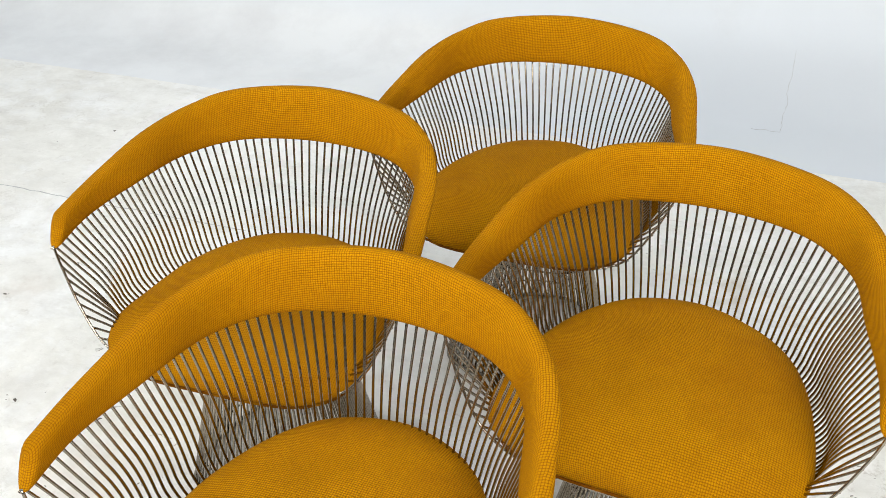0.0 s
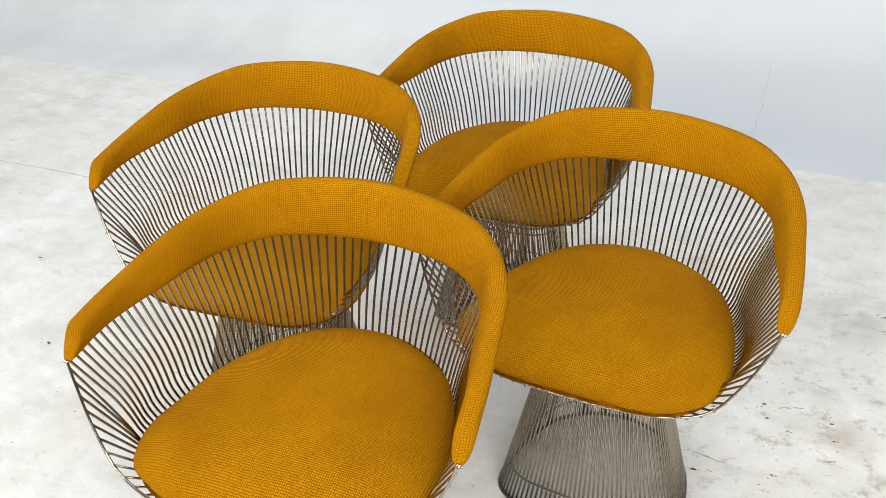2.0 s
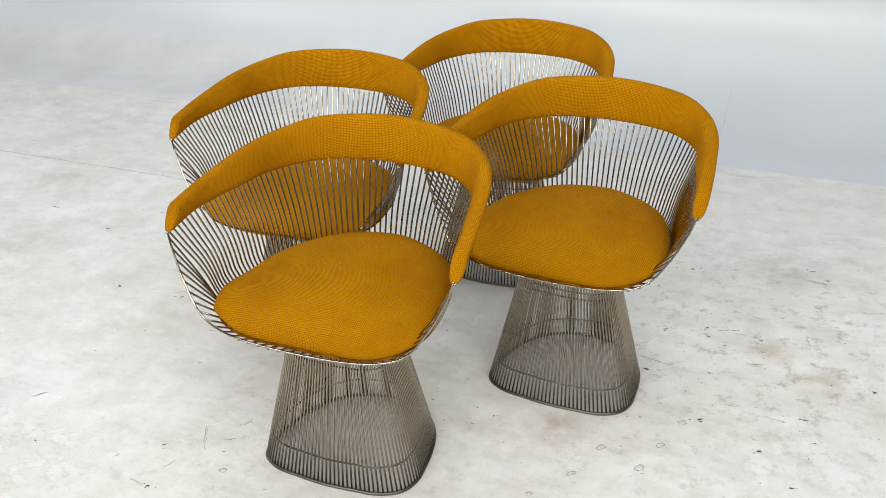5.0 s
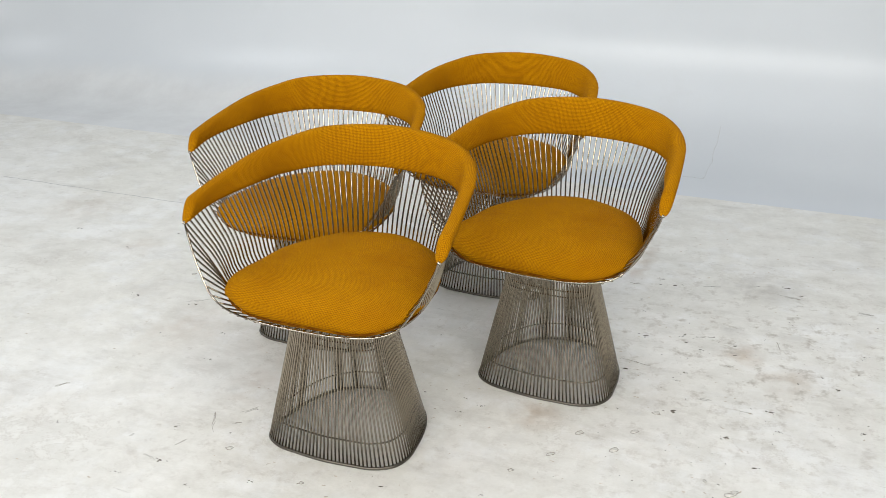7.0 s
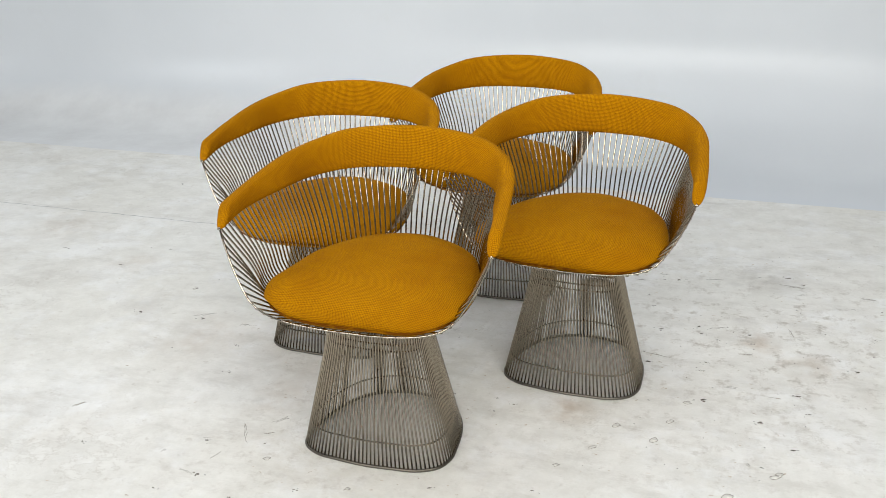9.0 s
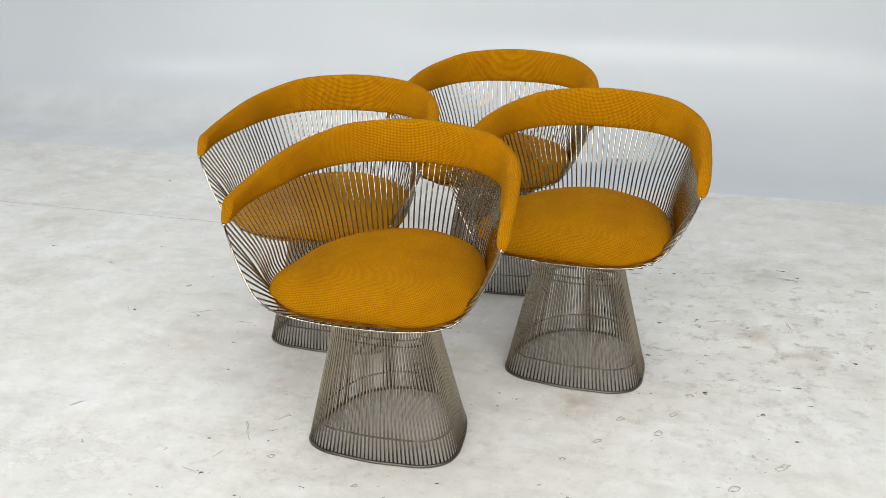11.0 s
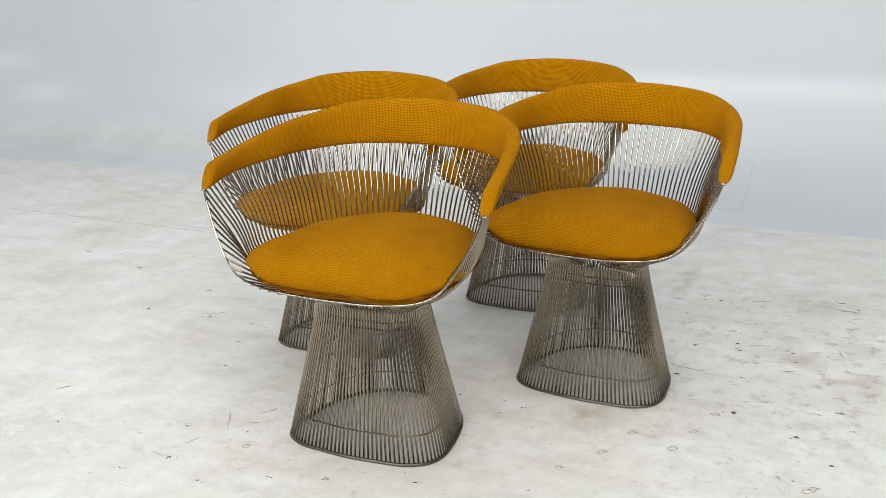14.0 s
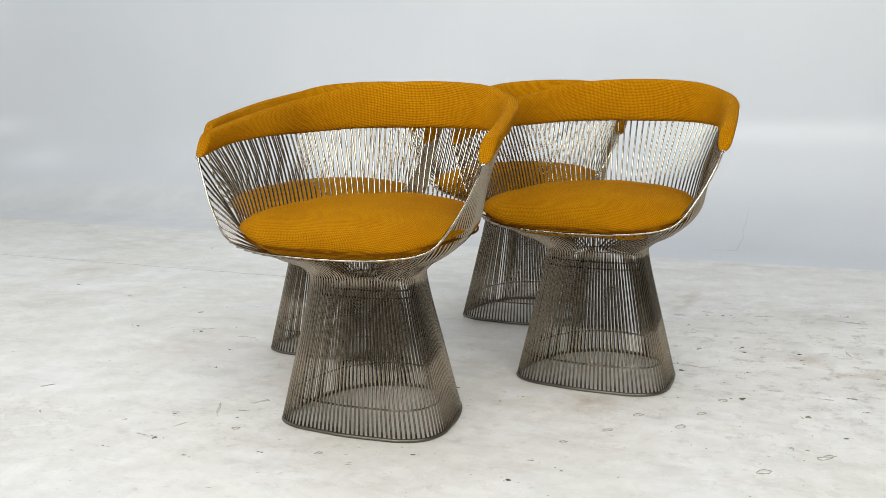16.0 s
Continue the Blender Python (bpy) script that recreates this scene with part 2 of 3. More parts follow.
def plain_material(name, colour, rough, spread=0.15, scale=8.0):
    m = Nodes(name)
    n = m.noise(m.coord("Object"), scale, 4.0)
    m.link(m.ramp(n, (0.3, tuple(c * (1 - spread) for c in colour)), (0.7, tuple(c * (1 + spread) for c in colour))),
           m.bsdf.inputs["Base Color"])
    m.bsdf.inputs["Roughness"].default_value = rough
    return m.mat


FABRIC = fabric_material("mustard_basket_weave", 0.0039, 1.06, 1.065, 0.25)
# band's weave toned down: seat shade put into the colour, besides the soil patches
SEAT_FABRIC = fabric_material("soiled_shaded_mustard_weave", 0.0039, 1.0, 1.02, 0.75)
PIPING = fabric_material("mustard_piping", 0.0030, 0.50, 0.46)
NICKEL = metal_material("polished_nickel_rod", (0.345, 0.297, 0.230), 0.12)
BRIGHT = metal_material("bright_nickel_rim", (0.43, 0.385, 0.315), 0.10)
FOOT = metal_material("dull_foot_ring", (0.165, 0.148, 0.125), 0.38)
FLOOR = painted_floor_material()
WALL = painted_wall_material()
# unseen closing surfaces, their tones chosen for what the rods reflect
SIDE_WALL = plain_material("pale_unseen_wall", (0.27, 0.265, 0.26), 0.85)
DARK_WALL = plain_material("dark_unseen_wall", (0.11, 0.107, 0.104), 0.85)
CEILING = plain_material("grey_unseen_ceiling", (0.12, 0.12, 0.12), 0.85)
EDGE = plain_material("broken_paint_edge", (0.33, 0.30, 0.255), 0.9, 0.4, 60.0)
FLECK = plain_material("dried_tan_dirt", (0.56, 0.49, 0.41), 0.9, 0.3, 30.0)
SCUFF = plain_material("grey_scuff", (0.47, 0.45, 0.415), 0.9, 0.25, 60.0)
DIRT = plain_material("dark_grit", (0.10, 0.082, 0.065), 0.9, 0.5, 60.0)
CHIP = plain_material("lifted_paint_flake", (0.72, 0.70, 0.655), 0.7, 0.3, 60.0)
# the crack paint is a little darker than the wall's
CRACK = plain_material("hairline_crack", (0.47, 0.465, 0.45), 0.9, 0.25, 40.0)

# ---------------------------------------------------------------- mesh helpers


def mesh_of(name, bm, material, smooth=True):
    me = bpy.data.meshes.new(name)
    bm.normal_update()
    bm.to_mesh(me)
    bm.free()
    me.materials.append(material)
    if smooth:
        me.polygons.foreach_set("use_smooth", [True] * len(me.polygons))
    return me


def part(name, bm, material, parent, label="", smooth=True):
    ob = new(name, mesh_of(name, bm, material, smooth))
    ob.parent = parent
    return tagged(ob, label)


def structure(name, bm, material, label, category, smooth=False):
    ob = new(name, mesh_of(name, bm, material, smooth))
    ob.matrix_world = ROOM
    return tagged(ob, label, category, kind="structure")


def catmull(knots, n):
    """n points, evenly spaced, on a smooth curve through the knots, level where it crosses the plane x = 0."""
    k = [Vector(p) for p in knots]
    flip = Vector((-1, 1, 1))
    before = k[1] * flip if k[0].x == 0 else 2 * k[0] - k[1]
    after = k[-2] * flip if k[-1].x == 0 else 2 * k[-1] - k[-2]
    k = [before] + k + [after]
    dense = []
    for i in range(1, len(k) - 2):
        a, b, c, d = k[i - 1:i + 3]
        for j in range(24):
            f = j / 24
            dense.append(0.5 * (2 * b + (c - a) * f + (2 * a - 5 * b + 4 * c - d) * f * f + (3 * b - a - 3 * c + d) * f ** 3))
    dense.append(k[-2])
    return spread(dense, n)


def spread(points, n):
    steps = [0.0]
    for a, b in zip(points, points[1:]):
        steps.append(steps[-1] + (b - a).length)
    out, j = [], 0
    for i in range(n):
        want = steps[-1] * i / (n - 1)
        while j < len(points) - 2 and steps[j + 1] < want:
            j += 1
        f = (want - steps[j]) / max(steps[j + 1] - steps[j], 1e-9)
        out.append(points[j].lerp(points[j + 1], min(max(f, 0), 1)))
    return out


def at(points, f):
    """The place at the fraction f of an evenly spaced row of points."""
    x = min(max(f, 0), 1) * (len(points) - 1)
    i = min(int(x), len(points) - 2)
    return points[i].lerp(points[i + 1], x - i)


def mirrored(half):
    """The whole curve from a half that begins on the plane x = 0."""
    return [Vector((-p.x, p.y, p.z)) for p in reversed(half[1:])] + list(half)


def chaikin(points, rounds):
    for _ in range(rounds):
        out = [points[0]]
        for a, b in zip(points, points[1:]):
            out += [a.lerp(b, 0.25), a.lerp(b, 0.75)]
        points = out + [points[-1]]
    return points


def tube(bm, points, radius, sides=6, closed=False):
    """A round bar along the points, with closed ends or closed on itself."""
    rings, n = [], len(points)
    up = None
    for i, p in enumerate(points):
        a = points[(i - 1) % n] if closed or i else p
        b = points[(i + 1) % n] if closed or i < n - 1 else p
        t = (b - a).normalized()
        if up is None:
            up = t.orthogonal()
        up = (up - t * up.dot(t)).normalized()
        side = t.cross(up)
        rings.append([bm.verts.new(p + radius * (math.cos(w) * up + math.sin(w) * side))
                      for w in (2 * math.pi * j / sides for j in range(sides))])
    pairs = list(zip(rings, rings[1:])) + ([(rings[-1], rings[0])] if closed else [])
    for r, s in pairs:
        off = 0
        if closed and s is rings[0] and r is rings[-1]:
            off = min(range(sides), key=lambda o: (r[0].co - s[o].co).length)
        for j in range(sides):
            bm.faces.new((r[j], r[(j + 1) % sides], s[(j + 1 + off) % sides], s[(j + off) % sides]))
    if not closed:
        bm.faces.new(list(reversed(rings[0])))
        bm.faces.new(rings[-1])


# ---------------------------------------------------------------- the studio: floor, cove, walls, ceiling
EDGE_BACK, EDGE_LEFT, FLAT, COVE, FILLET = 3.30, -4.2, 0.29, 0.58, 0.5     # the wall's paint begins on the flat, before the cove
RIGHT, FRONT, HIGH = 4.2, -3.7, 4.0


def build_studio():
    # the plan line at which the floor turns up, from the right along the back, round the corner, along the left
    plan = [((x, EDGE_BACK), (0, 1)) for x in np.linspace(RIGHT, EDGE_LEFT + FILLET, 24)]
    for w in np.linspace(0, math.pi / 2, 12)[1:]:
        n = (-math.sin(w), math.cos(w))
        plan.append(((EDGE_LEFT + FILLET + FILLET * n[0], EDGE_BACK - FILLET + FILLET * n[1]), n))
    plan += [((EDGE_LEFT, y), (-1, 0)) for y in np.linspace(EDGE_BACK - FILLET, FRONT, 20)[1:]]

    bm = bmesh.new()
    loop = [bm.verts.new((x, y, 0)) for (x, y), _ in plan]
    loop.append(bm.verts.new((RIGHT, FRONT, 0)))
    top = bm.faces.new(loop)
    if top.calc_area() and top.normal.z < 0:
        bmesh.ops.reverse_faces(bm, faces=[top])
    low = bmesh.ops.extrude_face_region(bm, geom=[top])
    for v in low["geom"]:
        if isinstance(v, bmesh.types.BMVert):
            v.co.z -= 0.2
    bmesh.ops.recalc_face_normals(bm, faces=bm.faces)
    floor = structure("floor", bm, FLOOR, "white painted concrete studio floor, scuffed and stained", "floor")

    profile = [(0.0, 0.0), (FLAT / 2, 0.0)] + [(FLAT + COVE * math.sin(w), COVE * (1 - math.cos(w)))
               for w in np.linspace(0.0, math.pi / 2, 40)] + [(FLAT + COVE, 1.5), (FLAT + COVE, 2.6), (FLAT + COVE, HIGH)]
    bm = bmesh.new()
    rows = []
    for (x, y), n in plan:
        step = 0.007 * min(max((x + 0.6) / 0.8, 0), 1)      # the floor's paint ends in a lip on this side
        rows.append([bm.verts.new((x + n[0] * d, y + n[1] * d, z - step * max(1 - d / 0.5, 0))) for d, z in profile])
    for a, b in zip(rows, rows[1:]):
        for j in range(len(profile) - 1):
            bm.faces.new((a[j], b[j], b[j + 1], a[j + 1]))
    bm.normal_update()
    if sum(f.normal.dot(Vector((0.5, 0, 1)) - f.calc_center_median()) for f in bm.faces) < 0:
        bmesh.ops.reverse_faces(bm, faces=bm.faces)
    ob = structure("wall_back", bm, WALL, "white satin-painted studio wall curving into the floor", "wall", True)
    solid = ob.modifiers.new("thickness", "SOLIDIFY")
    solid.thickness, solid.offset, solid.use_rim = 0.12, -1, False

    def slab(name, a, b, material, label, category):
        bm = bmesh.new()
        bmesh.ops.create_cube(bm, size=1)
        for v in bm.verts:
            v.co = Vector([(p + q) / 2 + (q - p) * c for p, q, c in zip(a, b, v.co)])
        structure(name, bm, material, label, category)

    # added out of view, to close the room and shape reflections in the metal
    far, out = EDGE_BACK + FLAT + COVE + 0.2, EDGE_LEFT - FLAT - COVE - 0.2
    slab("wall_right", (RIGHT, FRONT, -0.2), (RIGHT + 0.2, far, HIGH), SIDE_WALL, "plain pale grey side wall, unseen, added to close the room", "wall")
    slab("wall_front", (out, FRONT - 0.2, -0.2), (RIGHT + 0.2, FRONT, HIGH), DARK_WALL, "plain dark grey end wall, unseen, added to close the room", "wall")
    slab("ceiling", (out, FRONT - 0.2, HIGH), (RIGHT + 0.2, far, HIGH + 0.2), CEILING, "plain grey ceiling, unseen, added to close the room", "ceiling")


build_studio()


def ribbon(points, width, lift, jitter, seed, close=False):
    """A thin uneven strip, a crack or a scratch, along the points and a hair above the ground."""
    rng = random.Random(seed)
    bm = bmesh.new()
    pairs = []
    for i, p in enumerate(points):
        a, b = points[max(i - 1, 0)], points[min(i + 1, len(points) - 1)]
        t = (b - a).normalized()
        n = Vector((0, 0, 1)).cross(t)
        n = n.normalized() if n.length > 1e-6 else Vector((1, 0, 0))
        w = width * rng.uniform(0.35, 1.0) * (0.3 if i in (0, len(points) - 1) else 1)
        q = p + n * rng.uniform(-jitter, jitter)
        pairs.append((bm.verts.new(q + n * w / 2 + lift), bm.verts.new(q - n * w / 2 + lift)))
    for (a, b), (c, d) in zip(pairs, pairs[1:]):
        bm.faces.new((a, b, d, c))
    bmesh.ops.recalc_face_normals(bm, faces=bm.faces)
    low = bmesh.ops.extrude_face_region(bm, geom=list(bm.faces))
    for v in low["geom"]:
        if isinstance(v, bmesh.types.BMVert):
            v.co -= lift * 0.9
    bmesh.ops.recalc_face_normals(bm, faces=bm.faces)
    return bm


def on_cove(x, d, side=0.0):
    """A place on the back wall, d metres behind the line at which the floor turns up."""
    w = math.asin(min(max(d - FLAT, 0) / COVE, 1))
    return Vector((x, EDGE_BACK + d, COVE * (1 - math.cos(w))))


def build_cracks():
    floor, wall = bpy.data.objects["floor"], bpy.data.objects["wall_back"]
    line = [Vector((-2.85 + 0.03 * i, 2.405, 0)) for i in range(54)]
    part("crack", ribbon(line, 0.0042, Vector((0, 0, 0.0006)), 0.003, 3), CRACK, floor, "long hairline crack in the floor paint", False)
    up = Vector((0, -0.0003, 0.0008))
    line = [on_cove(0.165 + 0.0003 * i + 0.004 * math.sin(i * 0.8), 0.27 + 0.0185 * i) for i in range(23)]
    part("crack", ribbon(line, 0.0015, up, 0.003, 5), CRACK, wall, "fine upright crack in the wall paint", False)
    line = [on_cove(0.165 - 0.016 * i, 0.275 - 0.004 * (i % 3)) for i in range(7)]
    part("crack", ribbon(line, 0.0018, up, 0.004, 8), CRACK, wall, "short level crack in the wall paint", False)


build_cracks()

# ---------------------------------------------------------------- the wire armchair
RING = [(0, -0.185, 0), (0.071, -0.180, 0), (0.128, -0.172, 0), (0.173, -0.144, 0), (0.190, -0.097, 0), (0.187, -0.043, 0),
        (0.180, 0.009, 0), (0.164, 0.067, 0), (0.132, 0.124, 0), (0.075, 0.168, 0), (0, 0.184, 0)]
RIM = [(0, -0.266, 0.395), (0.143, -0.262, 0.401), (0.230, -0.242, 0.421), (0.278, -0.225, 0.480), (0.312, -0.208, 0.550), (0.324, -0.202, 0.588)]
BAND = [(0, 0.225, 0.629), (0.150, 0.195, 0.628), (0.238, 0.114, 0.621), (0.272, -0.0185, 0.6176), (0.301, -0.122, 0.605), (0.3146, -0.207, 0.581)]
CREST = [(0, 0.247, 0.739), (0.159, 0.216, 0.7305), (0.241, 0.163, 0.709), (0.291, 0.065, 0.687), (0.314, -0.064, 0.660), (0.326, -0.174, 0.634)]
WAIST_Z, WAIST, WAIST_Y = 0.310, 0.628, -0.022     # height, narrowing and forward shift of the waist
RODS_RIM, RODS_BAND = 18, 41           # rods on half of the front rim and on half of the backrest
ROD = 0.0023


def build_armchair():
    chair = new("armchair")
    tagged(chair, "wire armchair of nickel rods with mustard woven upholstery", "chair", "yellow wire armchairs")
    ring = catmull(RING, 60)
    rim = catmull(RIM, 60)
    low = catmull(BAND, 60)
    crest = catmull(CREST, 60)
    # the middle of the band's lower edge and of its crest, with the rods between
    core = []
    for i in range(60):
        t = low[min(i + 1, 59)] - low[max(i - 1, 0)]
        n = Vector((-t.y, t.x, 0)).normalized()
        if n.dot(Vector((low[i].x, low[i].y + 0.05, 0))) < 0:
            n = -n
        core.append((low[i] + 0.010 * n, crest[i], n))

    # upholstered band: a rounded section swept round the back and both arms
    bm = bmesh.new()
    uv = bm.loops.layers.uv.new("weave")
    sides = 20
    half = core[:57]
    for x in (57.0, 57.4, 57.8, 58.1, 58.4, 58.6, 58.8, 58.92, 58.98, 59.0):      # finer rows where the end is rounded off
        i = min(int(x), 58)
        half.append(tuple(p.lerp(q, x - i) for p, q in zip(core[i], core[i + 1])))
    whole = [(Vector((-a.x, a.y, a.z)), Vector((-b.x, b.y, b.z)), Vector((-n.x, n.y, 0))) for a, b, n in reversed(half[1:])] + half
    reach = [sum((q[0] - p[0]).length for p, q in zip(half[i:], half[i + 1:])) for i in range(len(half))]
    reach = reach[:0:-1] + reach                   # how far each row is from its end of the band
    rows, along, run = [], [], 0.0
    count = len(whole)
    for i, (a, b, n) in enumerate(whole):
        mid, tall = (a + b) / 2, (b - a) / 2
        edge = reach[i] / 0.013
        shrink = math.sqrt(max(1 - (1 - min(edge, 1)) ** 2, 0.0))
        thick = 0.0174 * (0.22 + 0.78 * shrink)
        row = []
        for j in range(sides):
            w = 2 * math.pi * j / sides - math.pi / 2
            c, s = math.cos(w), math.sin(w)
            c = math.copysign(abs(c) ** 0.55, c)
            s = math.copysign(abs(s) ** 0.80, s)
            bulge = thick * (0.80 + 0.20 * (s + 1) / 2)
            lift = s * (0.86 + 0.14 * shrink) if s < 0 else s * (0.70 + 0.30 * shrink)
            row.append(bm.verts.new(mid + tall * lift + n * c * bulge))
        if i:
            run += (row[5].co - rows[-1][5].co).length
        along.append(run)
        rows.append(row)
    girths = []
    for row in rows:
        g = [0.0]
        for j in range(sides):
            g.append(g[-1] + (row[(j + 1) % sides].co - row[j].co).length)
        girths.append(g)
    for i in range(count - 1):
        for j in range(sides):
            k = (j + 1) % sides
            f = bm.faces.new((rows[i][j], rows[i][k], rows[i + 1][k], rows[i + 1][j]))
            for loop, (r, q) in zip(f.loops, ((i, j), (i, j + 1), (i + 1, j + 1), (i + 1, j))):
                loop[uv].uv = (along[r], girths[min(max(r, 10), count - 11)][q])
    for row, i in ((rows[0], 0), (rows[-1], count - 1)):
        f = bm.faces.new(row)
        for loop in f.loops:
            d = loop.vert.co - (whole[i][0] + whole[i][1]) / 2
            loop[uv].uv = (d.dot(whole[i][2]), d.z)
    bmesh.ops.recalc_face_normals(bm, faces=bm.faces)
    part("backrest", bm, FABRIC, chair, "padded mustard basket-weave back and arm band")

    # steel rail along the band's lower edge
    bm = bmesh.new()
    tube(bm, mirrored([a + n * 0.002 + Vector((0, 0, 0.002)) for a, _, n in core]), 0.0026, 6)
    part("rail", bm, BRIGHT, chair, "thin bright nickel rail under the padding")

    # front rim wire from arm to arm
    bm = bmesh.new()
    tube(bm, mirrored(rim), 0.0024, 8)
    part("rim_wire", bm, BRIGHT, chair, "bright nickel wire edging the seat front")

    # rings of the base
    def hoop(name, points, radius, material, label):
        loop = [Vector((-p.x, p.y, p.z)) for p in reversed(points[1:-1])] + list(points)
        bm = bmesh.new()
        tube(bm, loop, radius, 8, closed=True)
        part(name, bm, material, chair, label)

    def level(z, inset):
        """The base's outline at a height below its waist, drawn in a little."""
        f = min(z / WAIST_Z, 1)
        k = 1 + (WAIST - 1) * f - inset
        return [Vector((p.x * k, p.y * k + WAIST_Y * f, z)) for p in ring]

    hoop("base_ring", [p + Vector((0, 0, 0.0043)) for p in ring], 0.0043, FOOT, "dull dark grey ring on the floor")
    for z in (0.064, 0.292, 0.308):
        hoop("brace_ring", level(z, 0.022), 0.0021, NICKEL, "thin inner nickel hoop")

    # the rods, from the base ring through the waist and round the seat up to rim or band
    total = RODS_RIM + RODS_BAND
    for j in range(total):
        s = (j + 0.5) / total
        foot = at(ring, s)
        foot.z = 0.008
        neck = Vector((foot.x * WAIST, foot.y * WAIST + WAIST_Y, WAIST_Z))
        if j < RODS_RIM:
            e = at(rim, (j + 0.5) / RODS_RIM)
            out = Vector((e.x - neck.x, e.y - neck.y, 0)).normalized()
            end = e - Vector((0, 0, 0.0036))
        else:
            f = 1 - (j - RODS_RIM + 0.5) / RODS_BAND
            x = (f + 0.12 * f * (1 - f)) * 59               # closer together towards the arms
            i = min(int(x), 58)
            a = core[i][0].lerp(core[i + 1][0], x - i)
            b = core[i][1].lerp(core[i + 1][1], x - i)
            end = a.lerp(b, 0.4)
            rail = a.lerp(b, 0.03)
        flat = Vector((end.x - neck.x, end.y - neck.y, 0))
        q = j - RODS_RIM
        full = max(0.0, 1 - ((q - 9) / (24 if q > 9 else 14)) ** 2)          # the bowl is fullest below the arms
        if q > 9:
            full = max(full, 0.45)
        z2 = 0.3754 + 0.0432 * full
        up = end.z - z2
        path = [foot, foot.lerp(neck, 0.5), neck, neck + Vector((0, 0, 0.0326)) + flat * 0.0075,
                neck + flat * (0.46 + 0.233 * full) + Vector((0, 0, z2 - WAIST_Z)),
                neck + flat * (0.67 + 0.111 * full) + Vector((0, 0, z2 - WAIST_Z + 0.42 * up)), end]
        if j >= RODS_RIM:                                  # the rods pass the rail and go up into the padding
            path[-1:] = [path[-2].lerp(rail, 0.55), rail.lerp(path[-2], 0.06), rail, a.lerp(b, 0.22)]
        curve = [foot] + chaikin(path[1:], 3)
        for side in (1, -1):
            bm = bmesh.new()
            tube(bm, [Vector((side * p.x, p.y, p.z)) for p in curve], ROD, 6)
            part("rod", bm, NICKEL, chair)

    # seat cushion: a low dome with a soft edge, and the seam low on its front
    outline = [(0, -0.273, 0), (0.130, -0.269, 0), (0.218, -0.246, 0), (0.249, -0.184, 0), (0.246, -0.098, 0),
               (0.224, 0.008, 0), (0.174, 0.110, 0), (0.100, 0.174, 0), (0, 0.198, 0)]
    half = catmull(outline, 40)
    loop = [Vector((-p.x, p.y, 0)) for p in reversed(half[1:-1])] + half
    heart = Vector((0, -0.045, 0))

    def tucked(p, z):
        """How far the cushion's lower edge turns up at its front corners, to lie inside the rim."""
        side = min(max((abs(p.x) - 0.10) / 0.13, 0), 1)
        front = min(max((0.02 - p.y) / 0.18, 0), 1)
        return 0.018 * side * side * front * min(max((0.455 - z) / 0.06, 0), 1)

    # height, reach at the front and reach at the sides, where the bowl of rods closes in
    shape = [(0.377, 0.50, 0.50), (0.385, 0.79, 0.76), (0.394, 0.90, 0.83), (0.405, 0.965, 0.89), (0.418, 0.996, 0.955), (0.432, 0.998, 1.0),
             (0.445, 0.97, 0.985), (0.458, 0.90, 0.92), (0.468, 0.80, 0.81), (0.476, 0.66, 0.665), (0.481, 0.50, 0.50), (0.4845, 0.33, 0.33), (0.486, 0.16, 0.16)]
    bm = bmesh.new()
    uv = bm.loops.layers.uv.new("weave")
    rows = []
    for z, ahead, aside in shape:
        row = []
        for p in loop:
            w = min(max((abs(p.x) - 0.15) / 0.09, 0), 1) if p.y < -0.1 else 1
            q = heart + (p - heart) * (ahead + (aside - ahead) * w * w * (3 - 2 * w))
            soft = 0.004 * noise.noise(Vector((q.x * 9, q.y * 9, z * 5)))
            row.append(bm.verts.new((q.x, q.y, z + tucked(q, z) + soft - 0.010 * (q.y < 0) * (q.y / 0.27) ** 2 + 0.006)))
        rows.append(row)
    n = len(loop)
    for i in range(len(rows) - 1):
        for j in range(n):
            bm.faces.new((rows[i][j], rows[i][(j + 1) % n], rows[i + 1][(j + 1) % n], rows[i + 1][j]))
    bm.faces.new(rows[-1])
    bm.faces.new(list(reversed(rows[0])))
    bmesh.ops.recalc_face_normals(bm, faces=bm.faces)
    for f in bm.faces:
        for l in f.loops:
            c = l.vert.co
            d = Vector((c.x, c.y + 0.045, 0))
            g = d.normalized() * max(0.445 - c.z, 0) * (1 if d.length > 0.1 else 0)
            l[uv].uv = (c.x + g.x, c.y + g.y)
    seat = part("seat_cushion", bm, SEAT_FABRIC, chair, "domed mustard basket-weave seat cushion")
    bm = bmesh.new()
    tube(bm, [heart + (p - heart) * (1.003 - 0.045 * min(max((abs(p.x) - 0.15) / 0.09, 0), 1)) + Vector((0, 0, 0.419 + tucked(p, 0.408) - 0.010 * (p.y < 0) * (p.y / 0.27) ** 2)) for p in loop], 0.0027, 6, closed=True)
    part("piping", bm, PIPING, seat, "thin sewn seam along the cushion edge")
    return chair


first = build_armchair()
copies = [first]
first.matrix_basis = pose(-0.054, 1.179, 0, 0, 0, -13.7)
for place, words in (((0.439, 1.557, -17.7), "wire armchair with mustard seat, angled beside the foremost one"),
                     ((-0.281, 1.752, -11.3), "wire armchair with mustard seat, standing behind the foremost one"),
                     ((0.204, 2.197, -13.6), "wire armchair with mustard seat, standing rearmost near the wall")):
    c = copy_thing(first, pose(place[0], place[1], 0, 0, 0, place[2]))
    c["label"] = words
    copies.append(c)
